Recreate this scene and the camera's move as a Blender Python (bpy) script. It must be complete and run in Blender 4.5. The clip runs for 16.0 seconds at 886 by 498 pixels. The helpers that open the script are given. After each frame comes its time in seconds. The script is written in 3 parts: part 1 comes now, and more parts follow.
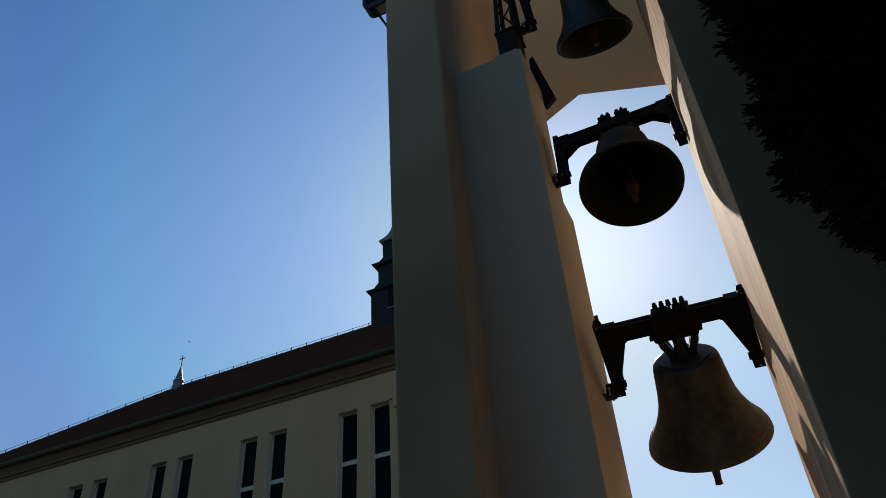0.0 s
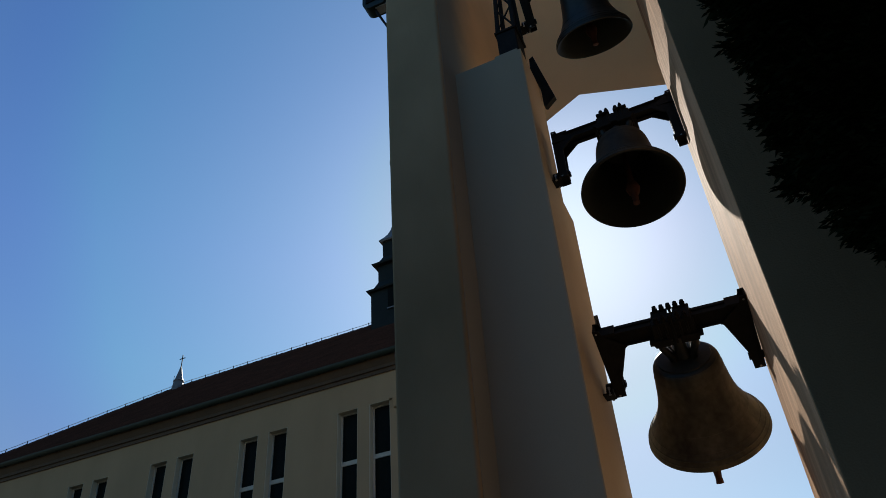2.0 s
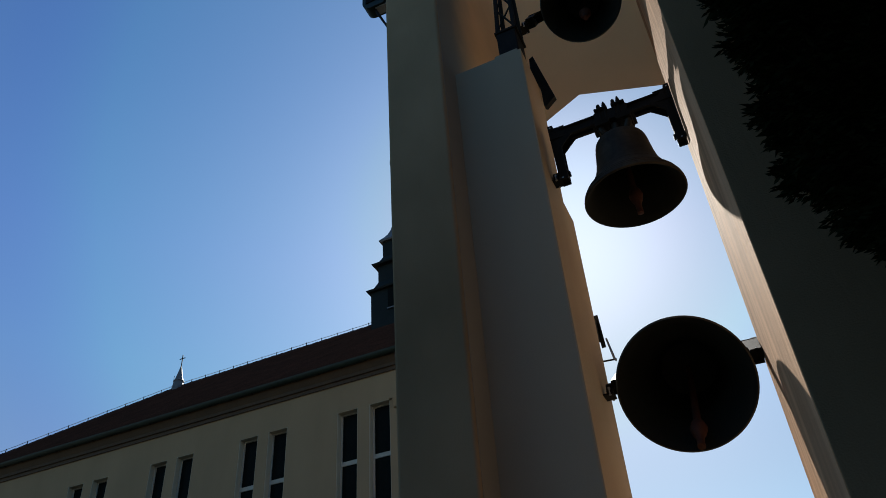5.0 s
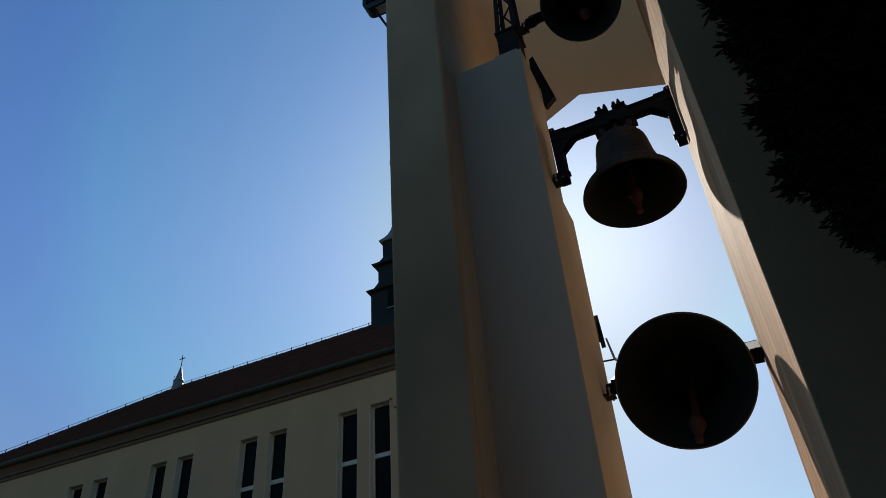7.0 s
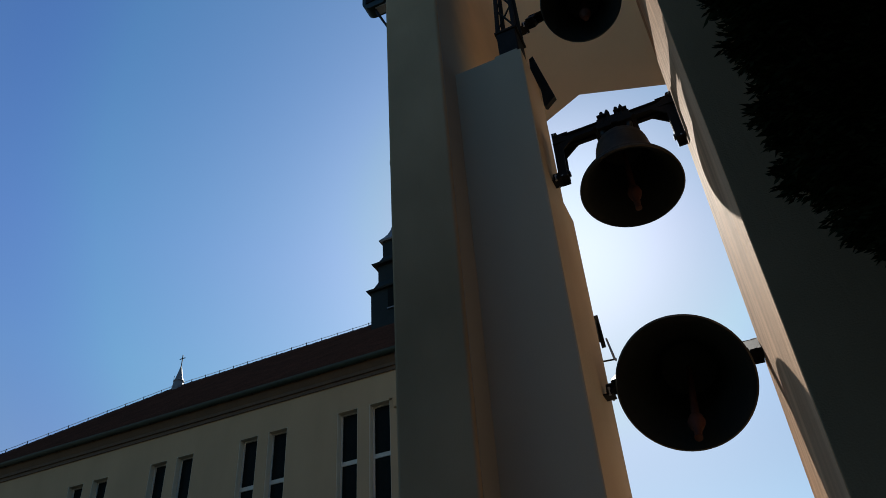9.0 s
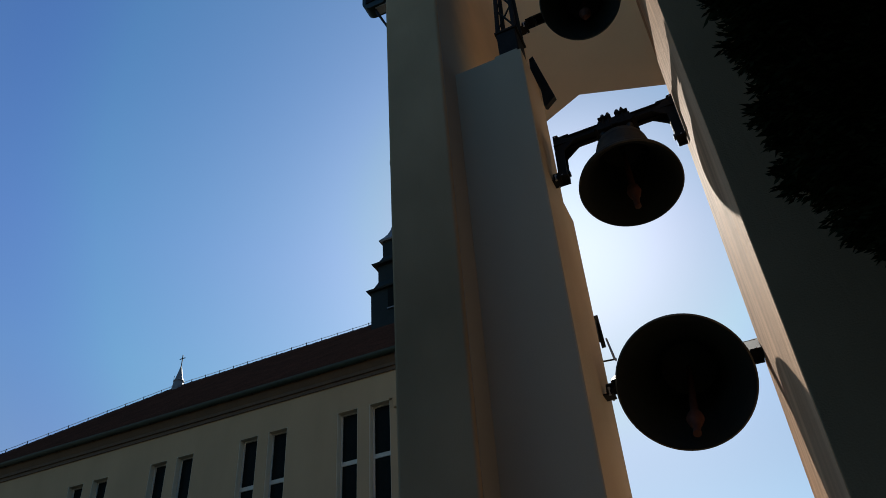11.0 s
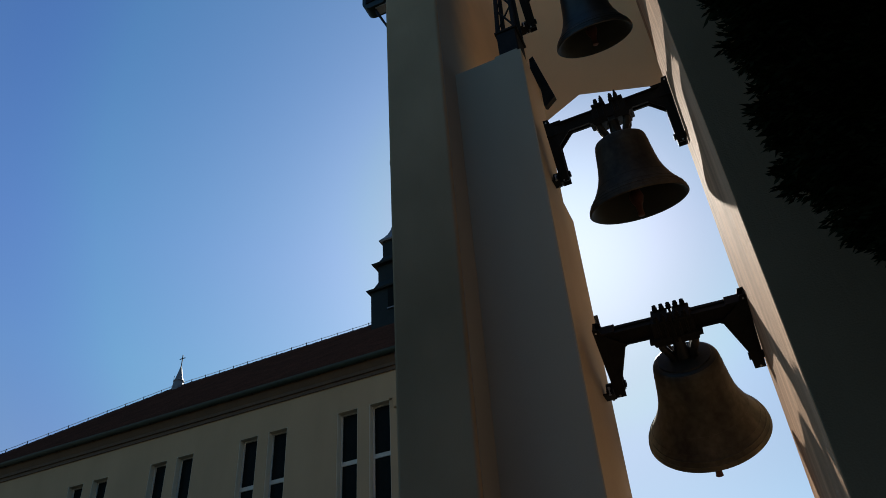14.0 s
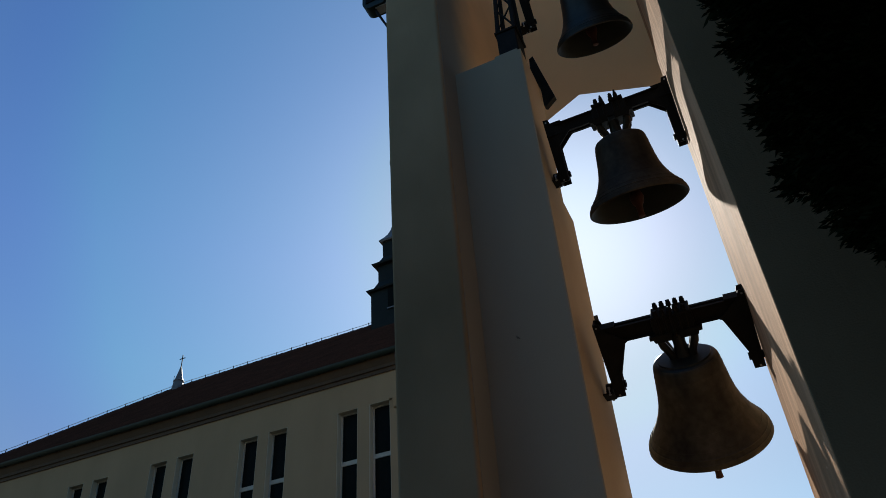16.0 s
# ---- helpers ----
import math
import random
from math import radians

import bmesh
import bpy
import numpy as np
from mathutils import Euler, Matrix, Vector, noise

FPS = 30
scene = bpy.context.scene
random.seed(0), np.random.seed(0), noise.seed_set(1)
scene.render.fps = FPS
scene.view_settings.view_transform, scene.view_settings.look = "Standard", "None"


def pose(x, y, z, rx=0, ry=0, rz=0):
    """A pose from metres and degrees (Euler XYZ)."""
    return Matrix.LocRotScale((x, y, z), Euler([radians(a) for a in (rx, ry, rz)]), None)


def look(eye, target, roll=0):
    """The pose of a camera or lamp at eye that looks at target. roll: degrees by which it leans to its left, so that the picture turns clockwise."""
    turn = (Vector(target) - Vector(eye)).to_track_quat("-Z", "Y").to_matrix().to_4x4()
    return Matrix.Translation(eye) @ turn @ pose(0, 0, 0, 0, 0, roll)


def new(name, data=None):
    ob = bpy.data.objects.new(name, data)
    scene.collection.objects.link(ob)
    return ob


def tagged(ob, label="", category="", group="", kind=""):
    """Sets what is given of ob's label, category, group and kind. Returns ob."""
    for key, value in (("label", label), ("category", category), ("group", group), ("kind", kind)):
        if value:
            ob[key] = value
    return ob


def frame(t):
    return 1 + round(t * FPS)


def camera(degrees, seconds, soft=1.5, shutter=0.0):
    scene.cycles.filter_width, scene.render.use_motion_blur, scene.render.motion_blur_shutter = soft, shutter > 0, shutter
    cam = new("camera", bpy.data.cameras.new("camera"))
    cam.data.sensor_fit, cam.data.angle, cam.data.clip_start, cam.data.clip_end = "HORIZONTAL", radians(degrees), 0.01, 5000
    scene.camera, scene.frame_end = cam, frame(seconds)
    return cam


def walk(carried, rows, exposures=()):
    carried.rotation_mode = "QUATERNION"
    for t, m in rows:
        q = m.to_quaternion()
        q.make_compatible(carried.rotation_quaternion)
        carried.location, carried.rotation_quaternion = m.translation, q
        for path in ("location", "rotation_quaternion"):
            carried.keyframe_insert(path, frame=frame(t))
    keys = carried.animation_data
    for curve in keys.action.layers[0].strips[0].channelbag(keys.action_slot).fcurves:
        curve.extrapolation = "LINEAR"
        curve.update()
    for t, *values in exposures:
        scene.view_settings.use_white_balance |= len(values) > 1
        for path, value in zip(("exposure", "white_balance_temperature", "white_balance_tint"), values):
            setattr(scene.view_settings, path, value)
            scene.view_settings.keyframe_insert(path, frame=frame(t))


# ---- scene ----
EYE = Vector((0.0, 0.0, 1.6))
YAW, PITCH, ROLL = radians(22.37), radians(37.45), -4.41
cam = camera(60, 16.0, soft=0.55)
AIM = EYE + Vector((-math.sin(YAW) * math.cos(PITCH), math.cos(YAW) * math.cos(PITCH), math.sin(PITCH)))
VIEW = look(EYE, AIM, ROLL)
walk(cam, [(0.0, VIEW), (16.0, VIEW)], exposures=[(0.0, 0.8, 6450, 8), (16.0, 0.8, 6450, 8)])

# ---- daylight: low-contrast haze round a sun that stands behind the tower ----
SUN_EL, SUN_AZ = radians(37.8), radians(11.3)      # height, and angle from +y towards -x
world = bpy.data.worlds.new("sky")
world.use_nodes = True
scene.world = world
wn = world.node_tree
sky = wn.nodes.new("ShaderNodeTexSky")
sky.sky_type = "NISHITA"
sky.sun_disc = False
sky.sun_elevation, sky.sun_rotation = SUN_EL, -SUN_AZ
sky.altitude, sky.air_density, sky.dust_density, sky.ozone_density = 150, 1.0, 0.45, 4.4
deep = wn.nodes.new("ShaderNodeHueSaturation")
deep.inputs["Hue"].default_value, deep.inputs["Saturation"].default_value = 0.493, 1.13
wn.links.new(sky.outputs[0], deep.inputs["Color"])


def sky_ramp(source, stops):
    """A smooth tint of the sky along a value from 0 to 1."""
    ramp = wn.nodes.new("ShaderNodeValToRGB")
    ramp.color_ramp.interpolation = "B_SPLINE"
    els = ramp.color_ramp.elements
    while len(els) < len(stops):
        els.new(0.5)
    for e, (at, tint) in zip(els, stops):
        e.position, e.color = at, (*tint, 1)
    wn.links.new(source, ramp.inputs[0])
    return ramp.outputs[0]


def sky_product(a, b):
    mul = wn.nodes.new("ShaderNodeMixRGB")
    mul.blend_type = "MULTIPLY"
    mul.inputs[0].default_value = 1
    wn.links.new(a, mul.inputs[1])
    wn.links.new(b, mul.inputs[2])
    return mul.outputs[0]


# haze that pales the sky towards the horizon, and a clear deep blue away from the sun
SUNWARD = (-math.sin(SUN_AZ) * math.cos(SUN_EL), math.cos(SUN_AZ) * math.cos(SUN_EL), math.sin(SUN_EL))
way = wn.nodes.new("ShaderNodeTexCoord")
height = wn.nodes.new("ShaderNodeSeparateXYZ")
wn.links.new(way.outputs["Generated"], height.inputs[0])
toward = wn.nodes.new("ShaderNodeVectorMath")
toward.operation = "DOT_PRODUCT"
toward.inputs[1].default_value = SUNWARD
wn.links.new(way.outputs["Generated"], toward.inputs[0])
by_height = sky_ramp(height.outputs["Z"], ((0.0, (1.1, 0.97, 0.9)), (0.28, (1.6, 0.86, 0.72)), (0.38, (1.36, 0.86, 0.76)), (0.48, (1.08, 1.03, 0.93)), (0.57, (1.02, 1.03, 0.97)), (0.69, (0.92, 0.98, 1.07)), (0.78, (0.84, 0.93, 1.13)), (1.0, (0.95, 1.0, 1.03))))
# the first stop brightens the unseen sky behind, to fill the shaded fronts
by_sun = sky_ramp(toward.outputs["Value"], ((0.3, (1.45, 1.42, 1.34)), (0.766, (0.82, 0.70, 0.98)), (0.848, (0.95, 1.02, 1.06)), (0.91, (1.0, 1.38, 1.16)), (0.942, (1.02, 1.4, 1.12)), (0.966, (0.99, 1.04, 0.95)), (0.985, (0.90, 0.84, 0.79)), (1.0, (1.1, 1.05, 1.0))))
wn.links.new(sky_product(sky_product(deep.outputs[0], by_height), by_sun), wn.nodes["Background"].inputs[0])
wn.nodes["Background"].inputs[1].default_value = 0.075
sun_dir = Vector(SUNWARD)
sun = new("sun", bpy.data.lights.new("sun", "SUN"))
sun.data.energy, sun.data.angle, sun.data.color = 5.0, radians(0.53), (1.0, 0.94, 0.85)
sun.matrix_world = look(sun_dir * 60, (0, 0, 0))


# ---- materials ----
def material(name, base, rough=0.8, metal=0.0, vary=0.25, scale=3.0, fine=60.0, bump=0.2, dark=None, streak=0.0, trowel=0.0, gloss=0.5):
    """A surface with stains at one scale, grain at another, and fine relief."""
    m = bpy.data.materials.new(name)
    m.use_nodes = True
    nt = m.node_tree
    N, L = nt.nodes, nt.links
    b = N["Principled BSDF"]
    b.inputs["Roughness"].default_value, b.inputs["Metallic"].default_value, b.inputs["Specular IOR Level"].default_value = rough, metal, gloss
    co = N.new("ShaderNodeTexCoord")
    big = N.new("ShaderNodeTexNoise")
    big.inputs["Scale"].default_value, big.inputs["Detail"].default_value = scale, 6
    small = N.new("ShaderNodeTexNoise")
    small.inputs["Scale"].default_value, small.inputs["Detail"].default_value = fine, 4
    src = co.outputs["Object"]
    if streak:
        mp = N.new("ShaderNodeMapping")
        mp.inputs["Scale"].default_value = (1, 1, 1 - streak)
        L.new(src, mp.inputs[0])
        L.new(mp.outputs[0], big.inputs[0])
    else:
        L.new(src, big.inputs[0])
    L.new(src, small.inputs[0])
    ramp = N.new("ShaderNodeValToRGB")
    ramp.color_ramp.elements[0].position, ramp.color_ramp.elements[1].position = 0.3, 0.72
    low = dark or tuple(c * (1 - vary) for c in base)
    ramp.color_ramp.elements[0].color, ramp.color_ramp.elements[1].color = (*low, 1), (*base, 1)
    L.new(big.outputs[0], ramp.inputs[0])
    mul = N.new("ShaderNodeMixRGB")
    mul.blend_type = "MULTIPLY"
    mul.inputs[0].default_value = min(1.0, vary * 1.6)
    L.new(ramp.outputs[0], mul.inputs[1])
    grey = N.new("ShaderNodeValToRGB")
    grey.color_ramp.elements[0].color, grey.color_ramp.elements[1].color = (0.7, 0.7, 0.7, 1), (1, 1, 1, 1)
    grey.color_ramp.elements[0].position, grey.color_ramp.elements[1].position = 0.35, 0.65
    L.new(small.outputs[0], grey.inputs[0])
    L.new(grey.outputs[0], mul.inputs[2])
    L.new(mul.outputs[0], b.inputs["Base Color"])
    bp = N.new("ShaderNodeBump")
    bp.inputs["Strength"].default_value, bp.inputs["Distance"].default_value = bump, 0.004
    L.new(small.outputs[0], bp.inputs["Height"])
    L.new(bp.outputs[0], b.inputs["Normal"])
    if trowel:
        sweep, marks, relief = N.new("ShaderNodeMapping"), N.new("ShaderNodeTexNoise"), N.new("ShaderNodeBump")
        sweep.inputs["Scale"].default_value = (9, 9, 2.2)
        sweep.inputs["Rotation"].default_value = (0.12, 0.1, 0)
        marks.inputs["Scale"].default_value, marks.inputs["Detail"].default_value, marks.inputs["Distortion"].default_value = 1.6, 5, 0.6
        relief.inputs["Strength"].default_value, relief.inputs["Distance"].default_value = trowel, 0.01
        L.new(src, sweep.inputs[0])
        L.new(sweep.outputs[0], marks.inputs[0])
        L.new(marks.outputs[0], relief.inputs["Height"])
        L.new(bp.outputs[0], relief.inputs["Normal"])
        L.new(relief.outputs[0], b.inputs["Normal"])
    return m


CREAM = material("cream_render", (0.29, 0.222, 0.147), 0.9, vary=0.12, scale=1.3, fine=140, bump=0.5, streak=0.7, gloss=0.0)
GREYWHITE = material("grey_white_render", (0.40, 0.385, 0.32), 0.9, vary=0.12, scale=1.3, fine=140, bump=0.5, streak=0.7, gloss=0.0)
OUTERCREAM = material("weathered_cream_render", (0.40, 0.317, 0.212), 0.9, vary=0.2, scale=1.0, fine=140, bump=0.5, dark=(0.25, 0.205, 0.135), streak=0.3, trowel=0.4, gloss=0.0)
SUNLITCREAM = material("sunlit_cream_render", (0.74, 0.46, 0.285), 0.85, vary=0.3, scale=3.2, fine=120, bump=0.5, dark=(0.36, 0.215, 0.13), streak=0.85, trowel=1.0, gloss=0.003)
BOUNCECREAM = material("bounce_lit_cream_render", (0.56, 0.475, 0.36), 0.9, vary=0.14, scale=1.4, fine=120, bump=0.5, dark=(0.46, 0.37, 0.26), streak=0.7, trowel=0.5, gloss=0.0)
OCHRE = material("ochre_render", (0.86, 0.60, 0.355), 0.9, vary=0.1, scale=1.1, fine=120, bump=0.4, gloss=0.0)
BRONZE = material("bell_bronze", (0.125, 0.112, 0.082), 0.62, 0.2, vary=0.6, scale=4.5, fine=22, bump=0.3, dark=(0.034, 0.034, 0.030), streak=0.45, gloss=0.25)
BROWNBRONZE = material("brown_bell_bronze", (0.074, 0.065, 0.050), 0.62, 0.25, vary=0.55, scale=5.5, fine=24, bump=0.3, dark=(0.028, 0.026, 0.022), streak=0.45, gloss=0.2)
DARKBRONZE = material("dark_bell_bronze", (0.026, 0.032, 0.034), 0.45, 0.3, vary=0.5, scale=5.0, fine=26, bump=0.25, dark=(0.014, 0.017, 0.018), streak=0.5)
# inside of the bells: bronze with the hollow's shade put into its colour
SHADEBRONZE = material("shaded_bell_bronze", (0.009, 0.014, 0.0135), 0.7, 0.0, vary=0.4, scale=4, fine=50, bump=0.2, dark=(0.006, 0.009, 0.009), gloss=0.2)
STEEL = material("painted_steel", (0.018, 0.017, 0.016), 0.65, 0.0, vary=0.4, scale=9, fine=90, bump=0.2)
ZINC = material("galvanised_steel", (0.45, 0.46, 0.47), 0.45, 0.8, vary=0.2, scale=12, fine=80, bump=0.1)
COPPER = material("patinated_gutter", (0.009, 0.026, 0.023), 0.6, 0.1, vary=0.35, scale=5, fine=40, bump=0.15)
ROOF = material("dark_red_roof_tile", (0.085, 0.048, 0.047), 0.75, vary=0.5, scale=1.4, fine=18, bump=0.6, dark=(0.052, 0.034, 0.034), gloss=0.08)
TIN = material("dark_turret_sheet", (0.014, 0.020, 0.022), 0.6, 0.0, vary=0.3, scale=3, fine=30, bump=0.15, gloss=0.12)
PALETIN = material("grey_zinc_sheet", (0.13, 0.135, 0.155), 0.6, 0.2, vary=0.25, scale=5, fine=30, bump=0.15)
WOODTRIM = material("brown_eave_boards", (0.062, 0.036, 0.017), 0.75, vary=0.3, scale=2, fine=30, bump=0.3)
WHITE = material("white_window_paint", (0.36, 0.355, 0.33), 0.5, vary=0.1, scale=6, fine=60, bump=0.1)
GLASS = material("dark_window_glass", (0.007, 0.009, 0.009), 0.25, 0.0, vary=0.2, scale=2, fine=8, bump=0.03)
IRON = material("rusty_iron", (0.085, 0.032, 0.022), 0.75, 0.4, vary=0.4, scale=9, fine=60, bump=0.3)
BARK = material("bark", (0.10, 0.07, 0.05), 0.9, vary=0.4, scale=8, fine=40, bump=0.8, gloss=0.08)
NEEDLE = material("conifer_needles", (0.020, 0.030, 0.015), 0.9, vary=0.5, scale=3, fine=30, bump=0.1, gloss=0.0)
GROUND = material("yard_asphalt_and_grass", (0.088, 0.078, 0.058), 0.95, vary=0.3, scale=0.6, fine=20, bump=0.5, gloss=0.08)



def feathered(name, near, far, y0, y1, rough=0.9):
    """Two renders that run into one another with an uneven border across y, as a painted shade gradient."""
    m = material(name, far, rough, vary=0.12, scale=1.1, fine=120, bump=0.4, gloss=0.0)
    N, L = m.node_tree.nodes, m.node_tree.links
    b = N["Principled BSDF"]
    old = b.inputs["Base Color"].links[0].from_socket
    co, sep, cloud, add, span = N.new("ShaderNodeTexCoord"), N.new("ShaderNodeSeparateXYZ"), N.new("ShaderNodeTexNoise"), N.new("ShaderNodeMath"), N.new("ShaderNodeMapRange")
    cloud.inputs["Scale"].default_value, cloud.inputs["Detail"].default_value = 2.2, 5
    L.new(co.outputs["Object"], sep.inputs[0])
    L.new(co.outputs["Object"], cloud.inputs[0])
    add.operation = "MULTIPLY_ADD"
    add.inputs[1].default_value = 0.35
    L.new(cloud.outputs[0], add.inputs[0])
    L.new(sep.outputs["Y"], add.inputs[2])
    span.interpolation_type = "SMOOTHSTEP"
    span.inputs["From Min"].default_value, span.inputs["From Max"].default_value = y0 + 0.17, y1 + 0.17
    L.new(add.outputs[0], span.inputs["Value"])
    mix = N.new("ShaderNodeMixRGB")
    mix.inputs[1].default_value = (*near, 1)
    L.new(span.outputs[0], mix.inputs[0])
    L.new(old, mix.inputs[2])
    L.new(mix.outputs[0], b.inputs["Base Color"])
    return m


# grey towards the front, ochre deeper in: the change of light is painted
SHADEDOCHRE = feathered("shade_graded_ochre_render", (0.27, 0.28, 0.26), (0.86, 0.60, 0.355), 4.7, 5.75)
STEEL.node_tree.nodes["Principled BSDF"].inputs["Specular IOR Level"].default_value = 0.12
GLASS.node_tree.nodes["Principled BSDF"].inputs["Specular IOR Level"].default_value = 0.025


# ---- mesh helpers ----
def box(bm, x0, x1, y0, y1, z0, z1, bevel=0.0):
    r = bmesh.ops.create_cube(bm, size=1, matrix=Matrix.Translation(((x0 + x1) / 2, (y0 + y1) / 2, (z0 + z1) / 2)) @ Matrix.Diagonal((x1 - x0, y1 - y0, z1 - z0, 1)))
    if bevel:
        edges = list({e for v in r["verts"] for e in v.link_edges})
        bmesh.ops.bevel(bm, geom=edges, offset=bevel, segments=2, affect="EDGES", profile=0.5)


def rod(bm, a, b, r0, r1=None, seg=12):
    a, b = Vector(a), Vector(b)
    m = Matrix.Translation((a + b) / 2) @ (b - a).to_track_quat("Z", "Y").to_matrix().to_4x4()
    bmesh.ops.create_cone(bm, cap_ends=True, segments=seg, radius1=r0, radius2=r0 if r1 is None else r1, depth=(b - a).length, matrix=m)


def prism(bm, pts, axis, lo, hi):
    """A flat outline pushed along an axis ('x': outline in y, z; 'y': outline in x, z; 'z': outline in x, y)."""
    def place(p, v):
        return {"x": (v, p[0], p[1]), "y": (p[0], v, p[1]), "z": (p[0], p[1], v)}[axis]
    A = [bm.verts.new(place(p, lo)) for p in pts]
    B = [bm.verts.new(place(p, hi)) for p in pts]
    bm.faces.new(A)
    bm.faces.new(B[::-1])
    n = len(pts)
    for i in range(n):
        bm.faces.new((A[i], B[i], B[(i + 1) % n], A[(i + 1) % n]))


def lathe(bm, prof, seg=48, m=None):
    rings = []
    for r, z in prof:
        ring = []
        for k in range(seg):
            a = 2 * math.pi * k / seg
            v = Vector((r * math.cos(a), r * math.sin(a), z))
            ring.append(bm.verts.new(m @ v if m else v))
        rings.append(ring)
    for p, q in zip(rings, rings[1:]):
        for k in range(seg):
            bm.faces.new((p[k], p[(k + 1) % seg], q[(k + 1) % seg], q[k]))
    return rings


def tube(bm, pts, radii, seg=10):
    """A bent round bar through points, thicker or thinner on the way."""
    rings = []
    for i, p in enumerate(pts):
        way = (pts[min(i + 1, len(pts) - 1)] - pts[max(i - 1, 0)]).normalized()
        u = way.cross(Vector((0.3, 1, 0.1))).normalized()
        v = way.cross(u)
        rings.append([bm.verts.new(p + (u * math.cos(2 * math.pi * k / seg) + v * math.sin(2 * math.pi * k / seg)) * radii[i]) for k in range(seg)])
    for a, b in zip(rings, rings[1:]):
        for k in range(seg):
            bm.faces.new((a[k], a[(k + 1) % seg], b[(k + 1) % seg], b[k]))
    bm.faces.new(rings[0][::-1])
    bm.faces.new(rings[-1])


def mesh_of(name, bm, mat, smooth=False):
    bmesh.ops.recalc_face_normals(bm, faces=bm.faces)
    me = bpy.data.meshes.new(name)
    bm.to_mesh(me)
    bm.free()
    me.materials.append(mat)
    if smooth:
        for p in me.polygons:
            p.use_smooth = True
        me.set_sharp_from_angle(angle=radians(38))
    return me


def part(name, bm, mat, parent, label="", smooth=False):
    ob = new(name, mesh_of(name, bm, mat, smooth))
    ob.parent = parent
    if label:
        ob["label"] = label
    return ob


def thing(name, label, category, group="", kind="", at=(0, 0, 0)):
    ob = new(name)
    ob.location = at
    return tagged(ob, label, category, group, kind)


def pierced_wall(bm, x0, x1, z0, z1, y, depth, holes):
    """A wall along x, its outer face at y, with rectangular openings (x0, x1, z0, z1) right through it."""
    xs = sorted({x0, x1, *[v for h in holes for v in h[:2]]})
    zs = sorted({z0, z1, *[v for h in holes for v in h[2:]]})
    def solid(i, j):
        if not (0 <= i < len(xs) - 1 and 0 <= j < len(zs) - 1):
            return False
        cx, cz = (xs[i] + xs[i + 1]) / 2, (zs[j] + zs[j + 1]) / 2
        return not any(h[0] < cx < h[1] and h[2] < cz < h[3] for h in holes)
    def quad(*ps):
        bm.faces.new([bm.verts.new(p) for p in ps])
    for i in range(len(xs) - 1):
        for j in range(len(zs) - 1):
            if not solid(i, j):
                continue
            a, b, c, d = xs[i], xs[i + 1], zs[j], zs[j + 1]
            for yy in (y, y + depth):
                quad((a, yy, c), (b, yy, c), (b, yy, d), (a, yy, d))
            if not solid(i - 1, j):
                quad((a, y, c), (a, y + depth, c), (a, y + depth, d), (a, y, d))
            if not solid(i + 1, j):
                quad((b, y, c), (b, y + depth, c), (b, y + depth, d), (b, y, d))
            if not solid(i, j - 1):
                quad((a, y, c), (b, y, c), (b, y + depth, c), (a, y + depth, c))
            if not solid(i, j + 1):
                quad((a, y, d), (b, y, d), (b, y + depth, d), (a, y + depth, d))
    bmesh.ops.remove_doubles(bm, verts=bm.verts, dist=0.0005)


# ---- ground ----
bm = bmesh.new()
bmesh.ops.create_grid(bm, x_segments=40, y_segments=40, size=900)
ground = new("ground", mesh_of("ground", bm, GROUND))
tagged(ground, "dark asphalt and grass yard round tower and church", "ground", kind="structure")

# ---- bell tower ----
XL, XR = -0.995, 0.194           # inner faces of the two piers
YF, YB = 4.80, 5.69              # front and back of the free-standing pier
TOP = 1.6 + 6.09                 # top of that pier
XO0, XO1, YO = -2.291, -1.70, 4.45   # outer wall
YW0, YW1 = 6.78, 7.0             # back wall
EAVE = 1.6 + 10.7
YN, LEDGE = 5.39, 6.125        # the pier is shallower above a ledge


